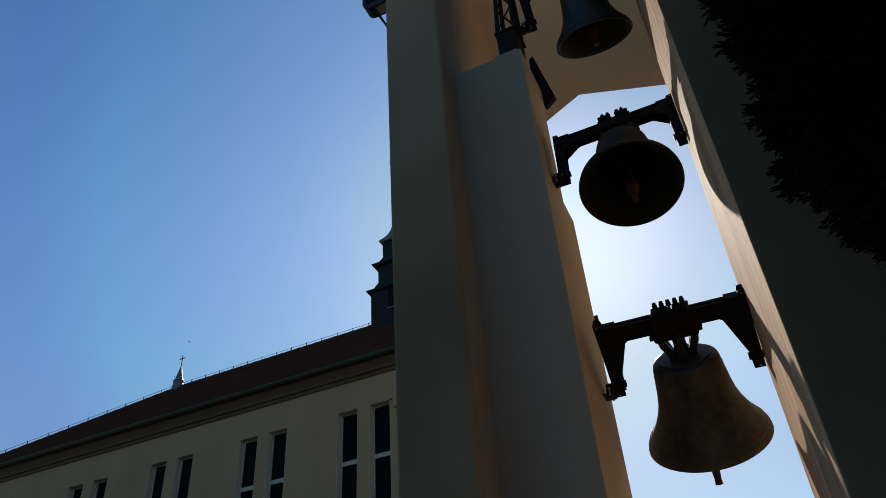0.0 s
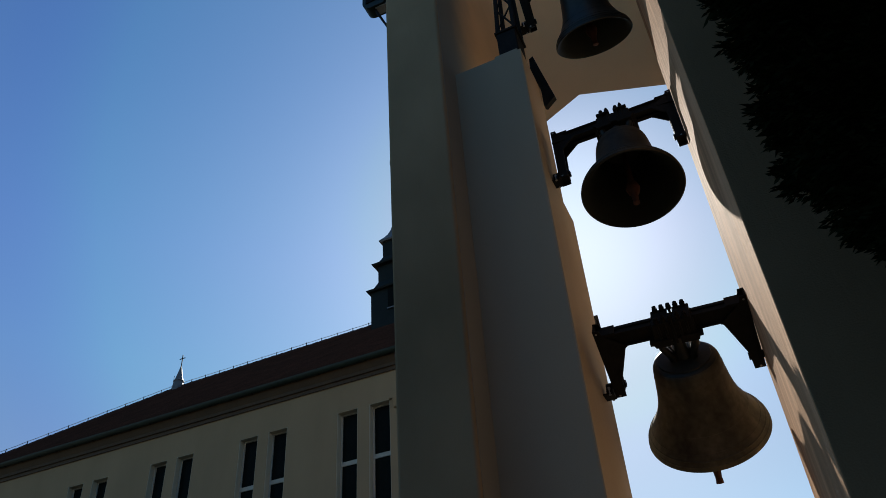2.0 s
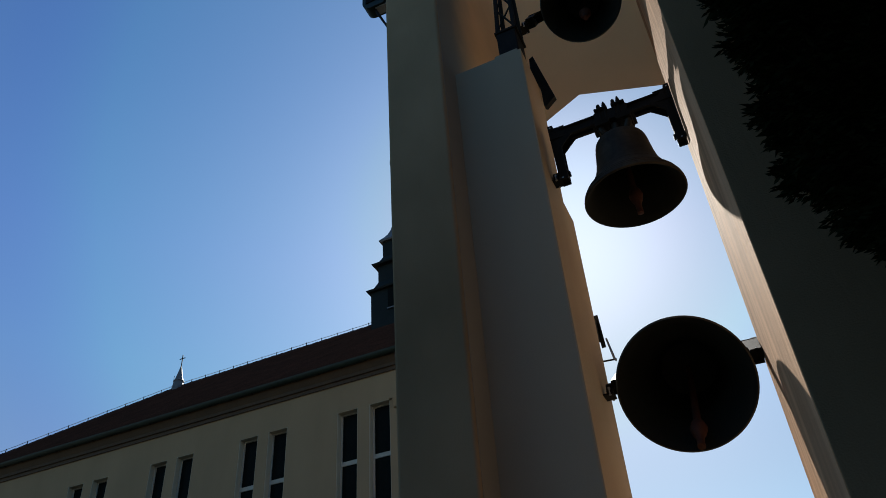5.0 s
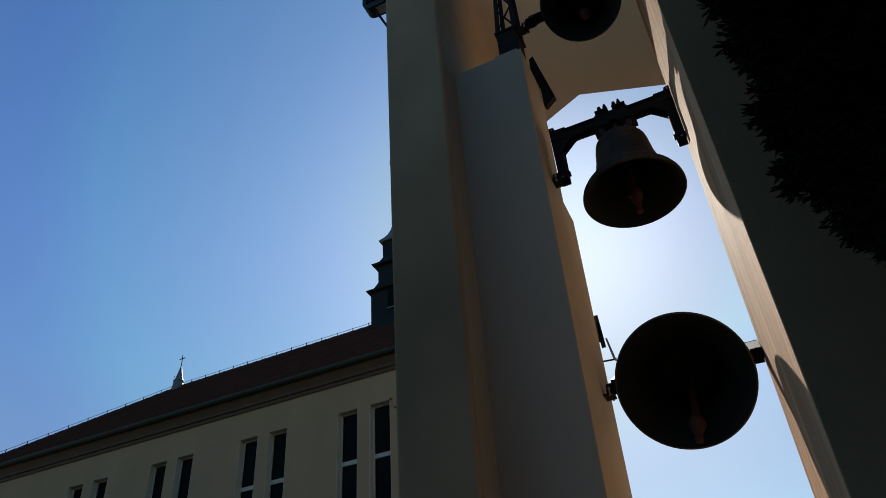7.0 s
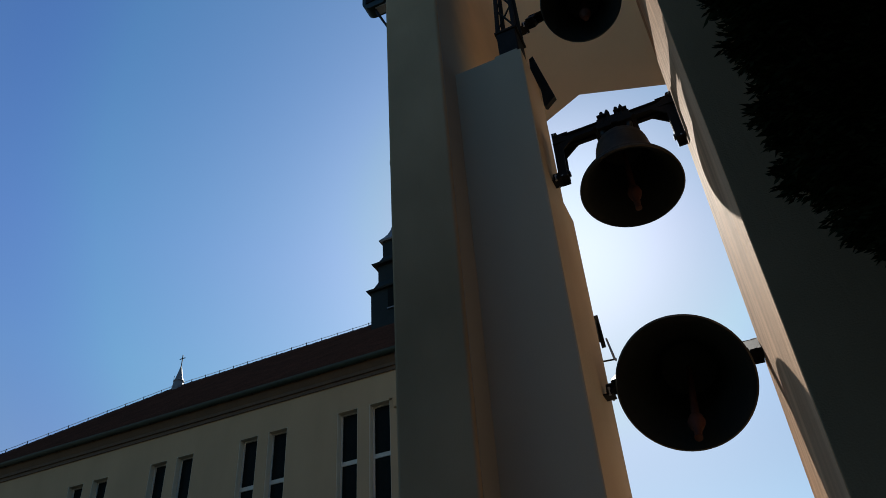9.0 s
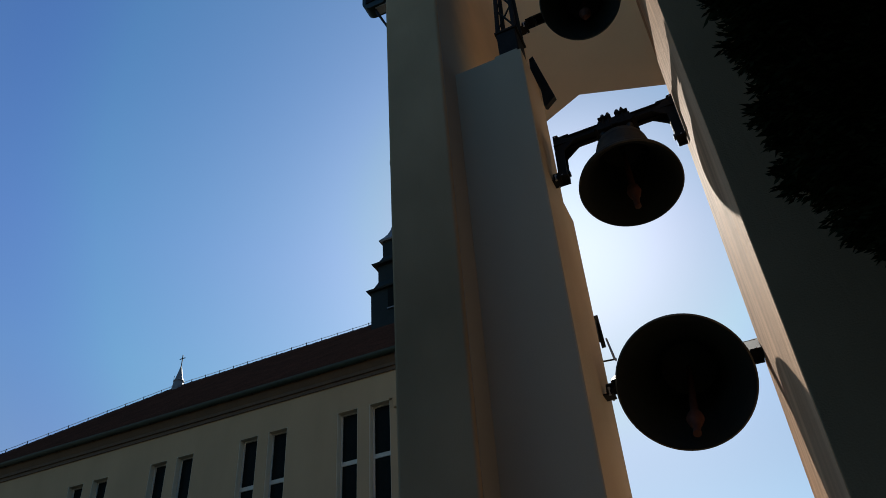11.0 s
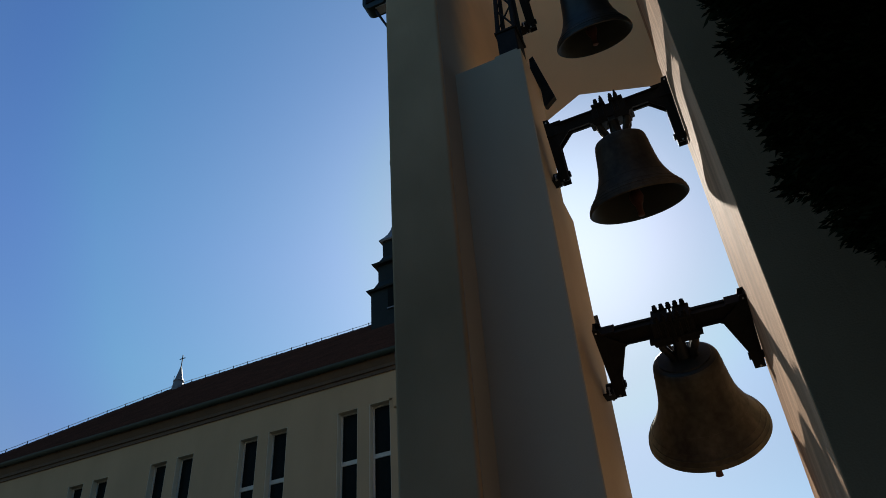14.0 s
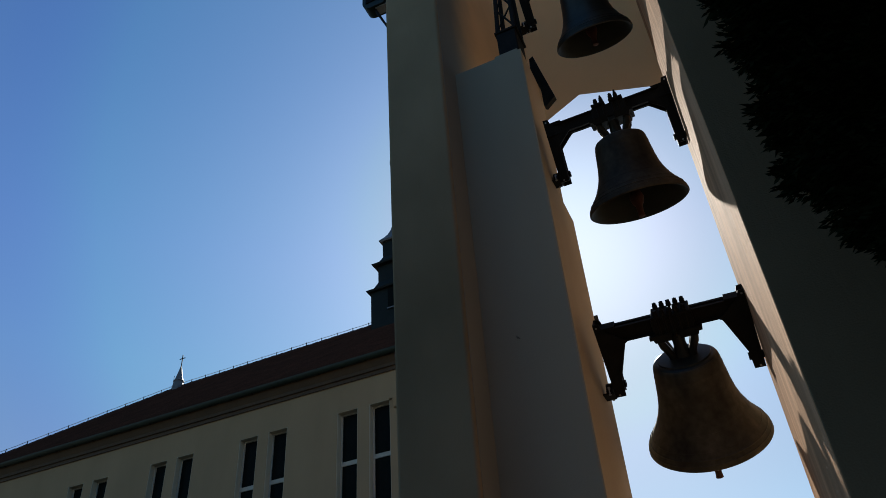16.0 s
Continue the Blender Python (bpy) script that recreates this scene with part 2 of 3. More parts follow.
def build_tower():
    t = thing("bell_tower", "tall cream rendered open bell tower with grey piers", "bell tower")
    bm = bmesh.new()
    prism(bm, [(XO0, 0), (XO1, 0), (XO1, EAVE + 0.70), (XO0, EAVE + 0.1)], "y", YO, YW1)
    bmesh.ops.bevel(bm, geom=list(bm.edges), offset=0.03, segments=4, affect="EDGES", profile=0.5)
    part("outer_wall", bm, OUTERCREAM, t)
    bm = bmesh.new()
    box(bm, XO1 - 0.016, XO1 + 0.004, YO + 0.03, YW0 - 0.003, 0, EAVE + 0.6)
    part("inner_render", bm, SHADEDOCHRE, t, "ochre render on the inner side with painted shade towards the front")
    bm = bmesh.new()      # the rear third of the pier ends in a ledge under the middle bell
    prism(bm, [(YF, 0), (YB, 0), (YB, LEDGE), (YN, LEDGE + 0.012), (YN, TOP), (YF, TOP)], "x", XO1 - 0.05, XL - 0.004)
    bmesh.ops.bevel(bm, geom=list(bm.edges), offset=0.012, segments=3, affect="EDGES", profile=0.5)
    pier = part("pier", bm, GREYWHITE, t, "grey-white rendered pier")
    # warm light from the opposite pier is put into this slab's colour
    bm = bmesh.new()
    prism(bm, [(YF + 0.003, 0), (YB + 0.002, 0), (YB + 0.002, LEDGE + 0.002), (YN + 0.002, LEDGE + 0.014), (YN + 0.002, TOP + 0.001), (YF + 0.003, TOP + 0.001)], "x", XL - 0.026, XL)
    part("inner_render", bm, BOUNCECREAM, pier, "inner side render with bounced light put into its colour")
    bm = bmesh.new()
    box(bm, -1.27, XL - 0.03, YF + 0.004, YN - 0.004, TOP - 0.1, TOP + 0.035, 0.012)
    part("pier_cap", bm, GREYWHITE, t)
    # darker render in front, warmer inside: shade and sun put into the colours
    bm = bmesh.new()
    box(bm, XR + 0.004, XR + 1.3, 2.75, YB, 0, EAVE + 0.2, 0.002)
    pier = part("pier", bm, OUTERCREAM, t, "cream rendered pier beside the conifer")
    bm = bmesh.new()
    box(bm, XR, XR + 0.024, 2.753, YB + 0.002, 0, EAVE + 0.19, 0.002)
    part("inner_render", bm, SUNLITCREAM, pier, "inner side render with sunlight put into its colour")
    k = YW0 / 5.688
    bm = bmesh.new()
    x1, z1, x2, z2, x3, z3 = -1.047 * k, 1.6 + 5.919 * k, -0.656 * k, 1.6 + 6.126 * k, 0.191 * k, 1.6 + 5.819 * k
    lean, fall = (z2 - z1) / (x2 - x1), (z3 - z2) / (x3 - x2)
    pts = [(XO1, z1 + lean * (XO1 - x1)), (x2, z2), (1.5, z3 + fall * (1.5 - x3)), (1.5, EAVE + 0.4), (XO1, EAVE + 0.4)]
    prism(bm, pts, "y", YW0, YW1)
    for v in bm.verts:      # the opening is splayed upwards to the back
        if v.co.y > YW0 + 0.1 and v.co.z < EAVE:
            v.co.z += 0.42
    part("back_wall", bm, OCHRE, t, "warm ochre rendered upper back wall with a gabled opening")
    # out of view; bright ochre chosen to bounce sun onto the back wall
    bm = bmesh.new()
    box(bm, XR, 1.5, YB, YW1, 0, EAVE + 0.2)
    bmesh.ops.translate(bm, verts=bm.verts, vec=(0.32, 0.004, 0))
    part("rear_wall", bm, OCHRE, t)
    bm = bmesh.new()
    rod(bm, (XO0 - 0.026, 4.62, 8.5), (XO0 - 0.026, 4.62, 0.1), 0.034, None, 14)
    pipe = part("downpipe", bm, ZINC, t, "grey metal downpipe", True)
    for z in (2.9, 4.55, 6.6):
        bm = bmesh.new()
        lathe(bm, [(0.034, -0.02), (0.046, -0.02), (0.046, 0.02), (0.034, 0.02)], 16, Matrix.Translation((XO0 - 0.028, 4.62, z)))
        box(bm, XO0 - 0.045, XO0 + 0.004, 4.565, 4.58, z - 0.02, z + 0.02)
        part("pipe_clip", bm, STEEL, pipe)
    return t


tower = build_tower()


def build_floodlight():
    t = thing("wall_floodlight", "dark rounded floodlight box on a wall bracket", "floodlight", at=(XO0, 4.53, 1.6 + 7.30))
    bm = bmesh.new()
    bend = [(-0.17 - 0.115 * math.sin(a), 0.115 - 0.115 * math.cos(a)) for a in [math.pi / 2 * i / 7 for i in range(8)]]
    prism(bm, [(-0.02, 0.0)] + bend + [(-0.285, 0.30), (-0.255, 0.345), (-0.02, 0.345)], "y", -0.075, 0.075)
    part("housing", bm, COPPER, t, "dark metal housing", True)
    bm = bmesh.new()
    box(bm, -0.245, -0.05, -0.083, -0.07, 0.09, 0.30, 0.006)
    part("lens", bm, GLASS, t, "dark glass front")
    bm = bmesh.new()
    prism(bm, [(-0.165, 0.0), (-0.135, 0.0), (0.006, -0.40), (0.006, -0.46)], "y", -0.03, 0.03)
    part("strut", bm, STEEL, t, "black flat diagonal strut")
    bm = bmesh.new()
    box(bm, -0.14, 0.003, -0.05, 0.05, -0.012, 0.0, 0.002)
    part("shelf", bm, ZINC, t, "thin bright shelf plate")
    bm = bmesh.new()
    box(bm, -0.03, 0.004, -0.05, 0.09, 0.05, 0.25, 0.004)
    part("wall_plate", bm, STEEL, t)
    return t


build_floodlight()

# ---- swinging bells ----
LOW = dict(d=0.924, h=0.743, drop=0.586, x=-0.346, y=5.434, z=1.6 + 2.647, beam=0.412, bh=0.062, left=-0.912, right=0.008, carrier=XL, clapper=0.97, knee=0.285, bolts=(-0.1, -0.05, 0.0, 0.05, 0.1), lean=2.1, forward=0.0)
MID = dict(d=0.854, h=0.675, drop=0.479, x=-0.347, y=5.135, z=1.6 + 4.613, beam=0.404, bh=0.054, left=-0.930, right=0.006, carrier=XL, clapper=0.85, knee=0.1, bolts=(-0.092, -0.042, 0.042, 0.086), lean=0.0, forward=0.07)
HIGH = dict(d=0.803, h=0.642, drop=0.442, x=-0.324, y=5.135, z=1.6 + 6.837, beam=0.397, bh=0.054, left=-0.938, right=0.006, carrier=-1.05, clapper=0.80, knee=0.1, bolts=(-0.092, -0.042, 0.042, 0.086), lean=0.0, forward=0.05)


def bell_profile(d, h):
    """Half outline of a bell of mouth width d and height h, with z = 0 at the lip: outside upwards, then inside downwards."""
    r = d / 2
    out = [(0.975, 0.0), (1.0, 0.012), (0.998, 0.03), (0.975, 0.065), (0.925, 0.12), (0.915, 0.128), (0.905, 0.137), (0.84, 0.195), (0.755, 0.28), (0.68, 0.38),
           (0.628, 0.48), (0.59, 0.60), (0.57, 0.70), (0.566, 0.715), (0.55, 0.79), (0.552, 0.80), (0.545, 0.815), (0.535, 0.86), (0.522, 0.895),
           (0.50, 0.92), (0.46, 0.934), (0.43, 0.936), (0.42, 0.95), (0.26, 0.958), (0.14, 0.962), (0.001, 0.963)]
    ins = [(0.001, 0.91), (0.30, 0.895), (0.42, 0.86), (0.47, 0.78), (0.51, 0.62), (0.56, 0.47), (0.62, 0.36), (0.70, 0.25), (0.78, 0.16), (0.86, 0.08), (0.93, 0.015), (0.975, 0.0)]
    return [(a * r, b * h) for a, b in out + ins]


def build_bell(name, size, label, metal):
    """A bell on a cranked yoke; the origin lies on the pivot line, the beam above it."""
    d, h, drop, beam, xm = size["d"], size["h"], size["drop"], size["beam"], size["x"]
    t = thing(name, label, "bell", "bells in the tower")

    def yoke_part(name, bm, mat, parent, label="", smooth=False):
        """A part of the yoke, which is cranked forward from the pivots to the beam."""
        for v in bm.verts:
            v.co.y -= size["forward"] * min(1.0, max(0.0, (v.co.z - 0.05) / (beam - size["bh"] - 0.05)))
        return part(name, bm, mat, parent, label, smooth)
    bm = bmesh.new()
    lathe(bm, bell_profile(d, h), 72, Matrix.Translation((0, 0, -drop)))
    body = part("bell_body", bm, metal, t, "weathered brown bronze bell", True)
    body.data.materials.append(SHADEBRONZE)      # the inside is almost black: its shade is put into the colour
    body.data.materials.append(DARKBRONZE)   # the sooty crown is dark as well
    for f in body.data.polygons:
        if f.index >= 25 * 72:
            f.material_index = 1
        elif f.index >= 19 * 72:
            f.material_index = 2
    crown = 0.963 * h - drop
    for z, rr, w in ((0.06, 0.978, 0.003), (0.105, 0.939, 0.004), (0.16, 0.875, 0.003), (0.30, 0.738, 0.0018), (0.80, 0.546, 0.0018)):
        bm = bmesh.new()
        lathe(bm, [(rr * d / 2 - 0.012, z * h - 3 * w), (rr * d / 2 + w, z * h - w), (rr * d / 2 + w, z * h + w), (rr * d / 2 - 0.012, z * h + 3 * w)], 72, Matrix.Translation((0, 0, -drop)))
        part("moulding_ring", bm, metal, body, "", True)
    # canons: four bent arms on the crown
    # canons and post take dark bronze: their backlit darkness is put into the colour
    top = beam - 0.10
    for a in (0.35, math.pi - 0.35, math.pi + 0.35, -0.35):
        bm = bmesh.new()
        hgt = top - crown
        p = [(0.075, -0.02), (0.08, 0.1 * hgt), (0.095, 0.33 * hgt), (0.12, 0.62 * hgt), (0.13, 0.82 * hgt), (0.125, hgt + 0.02)]
        p = [Vector((u * math.cos(a), u * math.sin(a), crown + w)) for u, w in p]
        tube(bm, p, [0.034, 0.028, 0.029, 0.031, 0.028, 0.026])
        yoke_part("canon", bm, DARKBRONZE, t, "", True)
    bm = bmesh.new()
    lathe(bm, [(0.07, -0.01), (0.052, 0.04), (0.046, 0.1), (0.05, top - crown)], 16, Matrix.Translation((0, 0, crown)))
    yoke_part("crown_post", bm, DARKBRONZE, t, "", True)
    # beam of two channels with a hollow between them
    lo, hi, bh = size["left"] - xm, XR - size["right"] - xm, size["bh"]
    for sy in (-1, 1):
        bm = bmesh.new()
        prism(bm, [(sy * 0.02, beam - bh), (sy * 0.052, beam - bh), (sy * 0.052, beam - bh + 0.011), (sy * 0.031, beam - bh + 0.016), (sy * 0.031, beam + bh - 0.016),
                   (sy * 0.052, beam + bh - 0.011), (sy * 0.052, beam + bh), (sy * 0.02, beam + bh)], "x", lo, hi)
        yoke_part("yoke_channel", bm, STEEL, t, "black painted steel channel")
    bm = bmesh.new()
    box(bm, lo + 0.03, hi - 0.03, -0.019, 0.019, beam - bh * 0.6, beam + bh * 0.8, 0.004)
    yoke_part("yoke_core", bm, STEEL, t)
    # stiffener plates laid on the beam beside its ends
    for sx, end in ((-1, lo), (1, hi)):
        bm = bmesh.new()
        box(bm, *sorted((end - sx * 0.02, end - sx * 0.15)), -0.058, 0.058, beam + bh, beam + bh + 0.014, 0.003)
        yoke_part("end_plate", bm, STEEL, t)
    # clamp plates and bolts that hold the canons
    bm = bmesh.new()
    box(bm, -0.15, 0.15, -0.075, 0.075, beam - bh - 0.02, beam + bh - 0.004, 0.008)
    yoke_part("yoke_block", bm, STEEL, t, "solid black steel middle block")
    for sx in (-1, 1):
        bm = bmesh.new()
        box(bm, sx * 0.078 - 0.06, sx * 0.078 + 0.06, -0.10, 0.10, beam + bh, beam + bh + 0.022, 0.005)
        yoke_part("clamp_plate", bm, STEEL, t)
        bm = bmesh.new()
        prism(bm, [(sx * 0.03, beam - bh - 0.055), (sx * 0.155, beam - bh - 0.055), (sx * 0.165, beam - bh - 0.03), (sx * 0.19, beam - bh - 0.028), (sx * 0.19, beam - bh - 0.006), (sx * 0.15, beam - bh), (sx * 0.03, beam - bh)], "y", -0.095, 0.095)
        yoke_part("clamp_block", bm, STEEL, t)
    for i, x in enumerate(size["bolts"]):
        for y in (-0.08, 0.08):
            tip = beam + bh + (0.082, 0.098, 0.088, 0.104, 0.09)[i] - (0.014 if y > 0 else 0) - (0.018 if len(size["bolts"]) > 4 else 0.01)
            bm = bmesh.new()
            rod(bm, (x, y, beam - bh - 0.05), (x, y, tip - 0.008), 0.0095, None, 8)
            rod(bm, (x, y, tip - 0.008), (x, y, tip), 0.0095, 0.006, 8)
            rod(bm, (x, y, beam + bh + 0.022), (x, y, beam + bh + 0.048), 0.021, None, 6)
            rod(bm, (x, y, beam + bh + 0.05), (x, y, beam + bh + 0.066), 0.0165, None, 6)
            yoke_part("strap_bolt", bm, STEEL, t)
    # cranked ends down to the pivots
    for sx, end in ((-1, lo), (1, hi)):
        bm = bmesh.new()
        under, knee = beam - bh, size["knee"]
        o = [(end, beam + bh + 0.06), (end - sx * 0.045, beam + bh + 0.055), (end - sx * 0.06, beam + bh), (end - sx * 0.215, under), (end - sx * 0.195, under - 0.012),
             (end - sx * 0.088, under - knee), (end - sx * 0.078, -0.075), (end, -0.075)]
        prism(bm, o, "y", -0.056, -0.044)
        prism(bm, o, "y", 0.044, 0.056)
        box(bm, *sorted((end, end - sx * 0.014)), -0.044, 0.044, -0.075, beam + bh + 0.055)
        arm = yoke_part("crank_arm", bm, STEEL, t, "tapered black steel crank arm")
        bm = bmesh.new()
        rod(bm, (end - sx * 0.034, -0.059, -0.06), (end - sx * 0.034, -0.055, -0.06), 0.009, None, 6)
        yoke_part("arm_bolt", bm, ZINC, arm, "small bright bolt head")
        bm = bmesh.new()
        rod(bm, (end - sx * 0.022, -0.059, beam + bh + 0.03), (end - sx * 0.022, -0.055, beam + bh + 0.03), 0.008, None, 6)
        yoke_part("arm_bolt", bm, ZINC, arm, "small bright bolt head")
        bm = bmesh.new()
        box(bm, *sorted((end + sx * 0.001, end - sx * 0.082)), -0.043, 0.043, -0.043, 0.043, 0.01)
        rod(bm, (end - sx * 0.098, 0, 0), (end + sx * (0.03 + size["right"]), 0, 0), 0.028)
        yoke_part("pivot_pin", bm, STEEL, t)
    # clapper, hung from the inside of the crown
    bm = bmesh.new()
    ball = size["clapper"] * h
    rod(bm, (0, 0, 0), (0, 0, -ball), 0.02, 0.03, 10)
    lathe(bm, [(0.02, -ball + 0.085), (0.045, -ball + 0.055), (0.06, -ball), (0.045, -ball - 0.055), (0.03, -ball - 0.08), (0.024, -ball - 0.14), (0.028, -ball - 0.18), (0.001, -ball - 0.185)], 20)
    clapper = part("clapper", bm, IRON, t, "rusty iron clapper", True)
    return t, clapper, h * 0.90 - drop


low_bell, low_clapper, low_joint = build_bell("large_bell", LOW, "large weathered bronze bell swinging on a black steel yoke", BRONZE)
mid_bell, mid_clapper, mid_joint = build_bell("middle_bell", MID, "middle brown bronze bell swinging between the piers", BROWNBRONZE)
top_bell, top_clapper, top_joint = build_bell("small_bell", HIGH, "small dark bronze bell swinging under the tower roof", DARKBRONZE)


# ---- bearings that carry the yokes on the piers ----
def build_bearing(size, sx, label):
    """A pillow block on an angle plate bolted to a pier; sx: the way to the pier."""
    x = size["left"] - 0.03 if sx < 0 else XR + 0.035
    wall = (size["carrier"] - x if sx < 0 else XR + 0.05 - x) + sx * 0.004
    t = thing("bell_bearing", label, "bearing", "bearings of the bells", at=(x, size["y"], size["z"]))
    bm = bmesh.new()
    o = [(-0.06, -0.05), (0.06, -0.05), (0.06, -0.03), (0.045, -0.02), (0.04, 0.02), (0.022, 0.04), (-0.022, 0.04), (-0.04, 0.02), (-0.045, -0.02), (-0.06, -0.03)]
    prism(bm, o, "x", -0.024, 0.024)
    part("pillow_block", bm, STEEL, t)
    bm = bmesh.new()
    box(bm, *sorted((-sx * 0.028, wall)), -0.06, 0.06, -0.064, -0.052, 0.002)
    part("shelf", bm, ZINC if sx > 0 else STEEL, t, "thin steel shelf plate")
    if sx > 0:
        bm = bmesh.new()
        box(bm, wall - 0.012, wall, -0.08, 0.08, -0.16, 0.10, 0.002)
        part("wall_plate", bm, STEEL, t)
    for y in (-0.052, 0.052):
        bm = bmesh.new()
        rod(bm, (0, y, -0.07), (0, y, -0.005), 0.010, None, 8)
        part("bolt", bm, ZINC, t)
    return t


for size in (LOW, MID):
    build_bearing(size, -1, "black steel bell bearing on its pier")
    build_bearing(size, 1, "black steel bell bearing on its pier")


def build_rear_plates(z):
    """Bright angle plates that stick out behind the pier near each bearing."""
    t = thing("angle_plate", "galvanised angle plate bolted behind the pier", "bracket", "angle plates", at=(XL, YB, z))
    bm = bmesh.new()
    prism(bm, [(0.0, -0.16), (0.035, -0.16), (0.02, 0.16), (-0.02, 0.16)], "y", 0.07, 0.085)
    box(bm, -0.09, 0.0, 0.0, 0.085, -0.1, 0.1, 0.003)
    part("plate", bm, STEEL, t)
    bm = bmesh.new()
    prism(bm, [(0.075, -0.30), (0.10, -0.32), (0.06, -0.09), (0.045, -0.09)], "y", 0.06, 0.075)
    part("stay", bm, ZINC, t, "bright flat stay")
    bm = bmesh.new()
    rod(bm, (-0.02, 0.068, -0.29), (0.10, 0.068, -0.30), 0.008, None, 8)
    part("stay_bolt", bm, STEEL, t)
    return t


build_rear_plates(1.6 + 3.356)


def build_stand():
    """Steel stand on the pier for the upper bell's bearing."""
    t = thing("bearing_stand", "black steel lattice bearing stand on the pier top", "stand")
    z0 = TOP
    bm = bmesh.new()
    box(bm, -1.225, -1.02, 4.84, 5.12, z0 + 0.035, z0 + 0.40, 0.012)
    part("base_box", bm, STEEL, t, "black steel base box")
    bm = bmesh.new()
    box(bm, -1.24, -1.0, 4.83, 5.14, z0 + 0.40, z0 + 0.43, 0.004)
    part("base_plate", bm, STEEL, t)
    zt = z0 + 1.75
    for x in (-1.21, -1.03):
        for y in (4.87, 5.09):
            bm = bmesh.new()
            rod(bm, (x, y, z0 + 0.42), (-1.11 + (x + 1.12) * 0.75, 5.06 + (y - 4.98) * 0.6, zt), 0.026, 0.022, 8)
            part("stand_leg", bm, STEEL, t)
    def leg_at(f, side):
        """A point on a front leg, at a share of its height."""
        low, high = (-1.21, -1.177) if side < 0 else (-1.03, -1.042)
        return (low + (high - low) * f, 4.86 + 0.125 * f, z0 + 0.42 + (zt - z0 - 0.42) * f)
    for i in range(3):
        f, g = 0.04 + 0.3 * i, 0.04 + 0.3 * (i + 1)
        bm = bmesh.new()
        rod(bm, leg_at(f, -1), leg_at(g, 1), 0.011, None, 6)
        rod(bm, leg_at(f, 1), leg_at(g, -1), 0.011, None, 6)
        part("stand_brace", bm, STEEL, t)
    bm = bmesh.new()
    box(bm, -1.20, -1.02, 4.96, 5.16, zt - 0.02, zt + 0.04, 0.006)
    part("head_plate", bm, STEEL, t)
    bm = bmesh.new()
    prism(bm, [(-1.06, z0 + 0.34), (-1.048, z0 + 0.53), (-1.004, z0 + 0.555), (-0.951, z0 + 0.285), (-0.862, z0 - 0.16), (-0.968, z0 - 0.257), (-0.99, z0 - 0.24), (-0.99, z0 + 0.02), (-1.05, z0 + 0.25)], "y", 5.40, 5.46)
    part("rear_strut", bm, STEEL, t, "black flat strut down the side of the pier")
    return t


build_stand()
build_bearing(HIGH, -1, "black steel bell bearing on its stand")
build_bearing(HIGH, 1, "black steel bell bearing on its pier")

# ---- church ----
YC = 17.1
CX0, CX1 = -28.6, -5.6           # the long wall
ZC = 1.6 + 10.55
YR, ZE, ZR, XS = 23.1, 1.6 + 11.13, 1.6 + 16.4, -22.6     # ridge, eave height, ridge height, end of the ridge


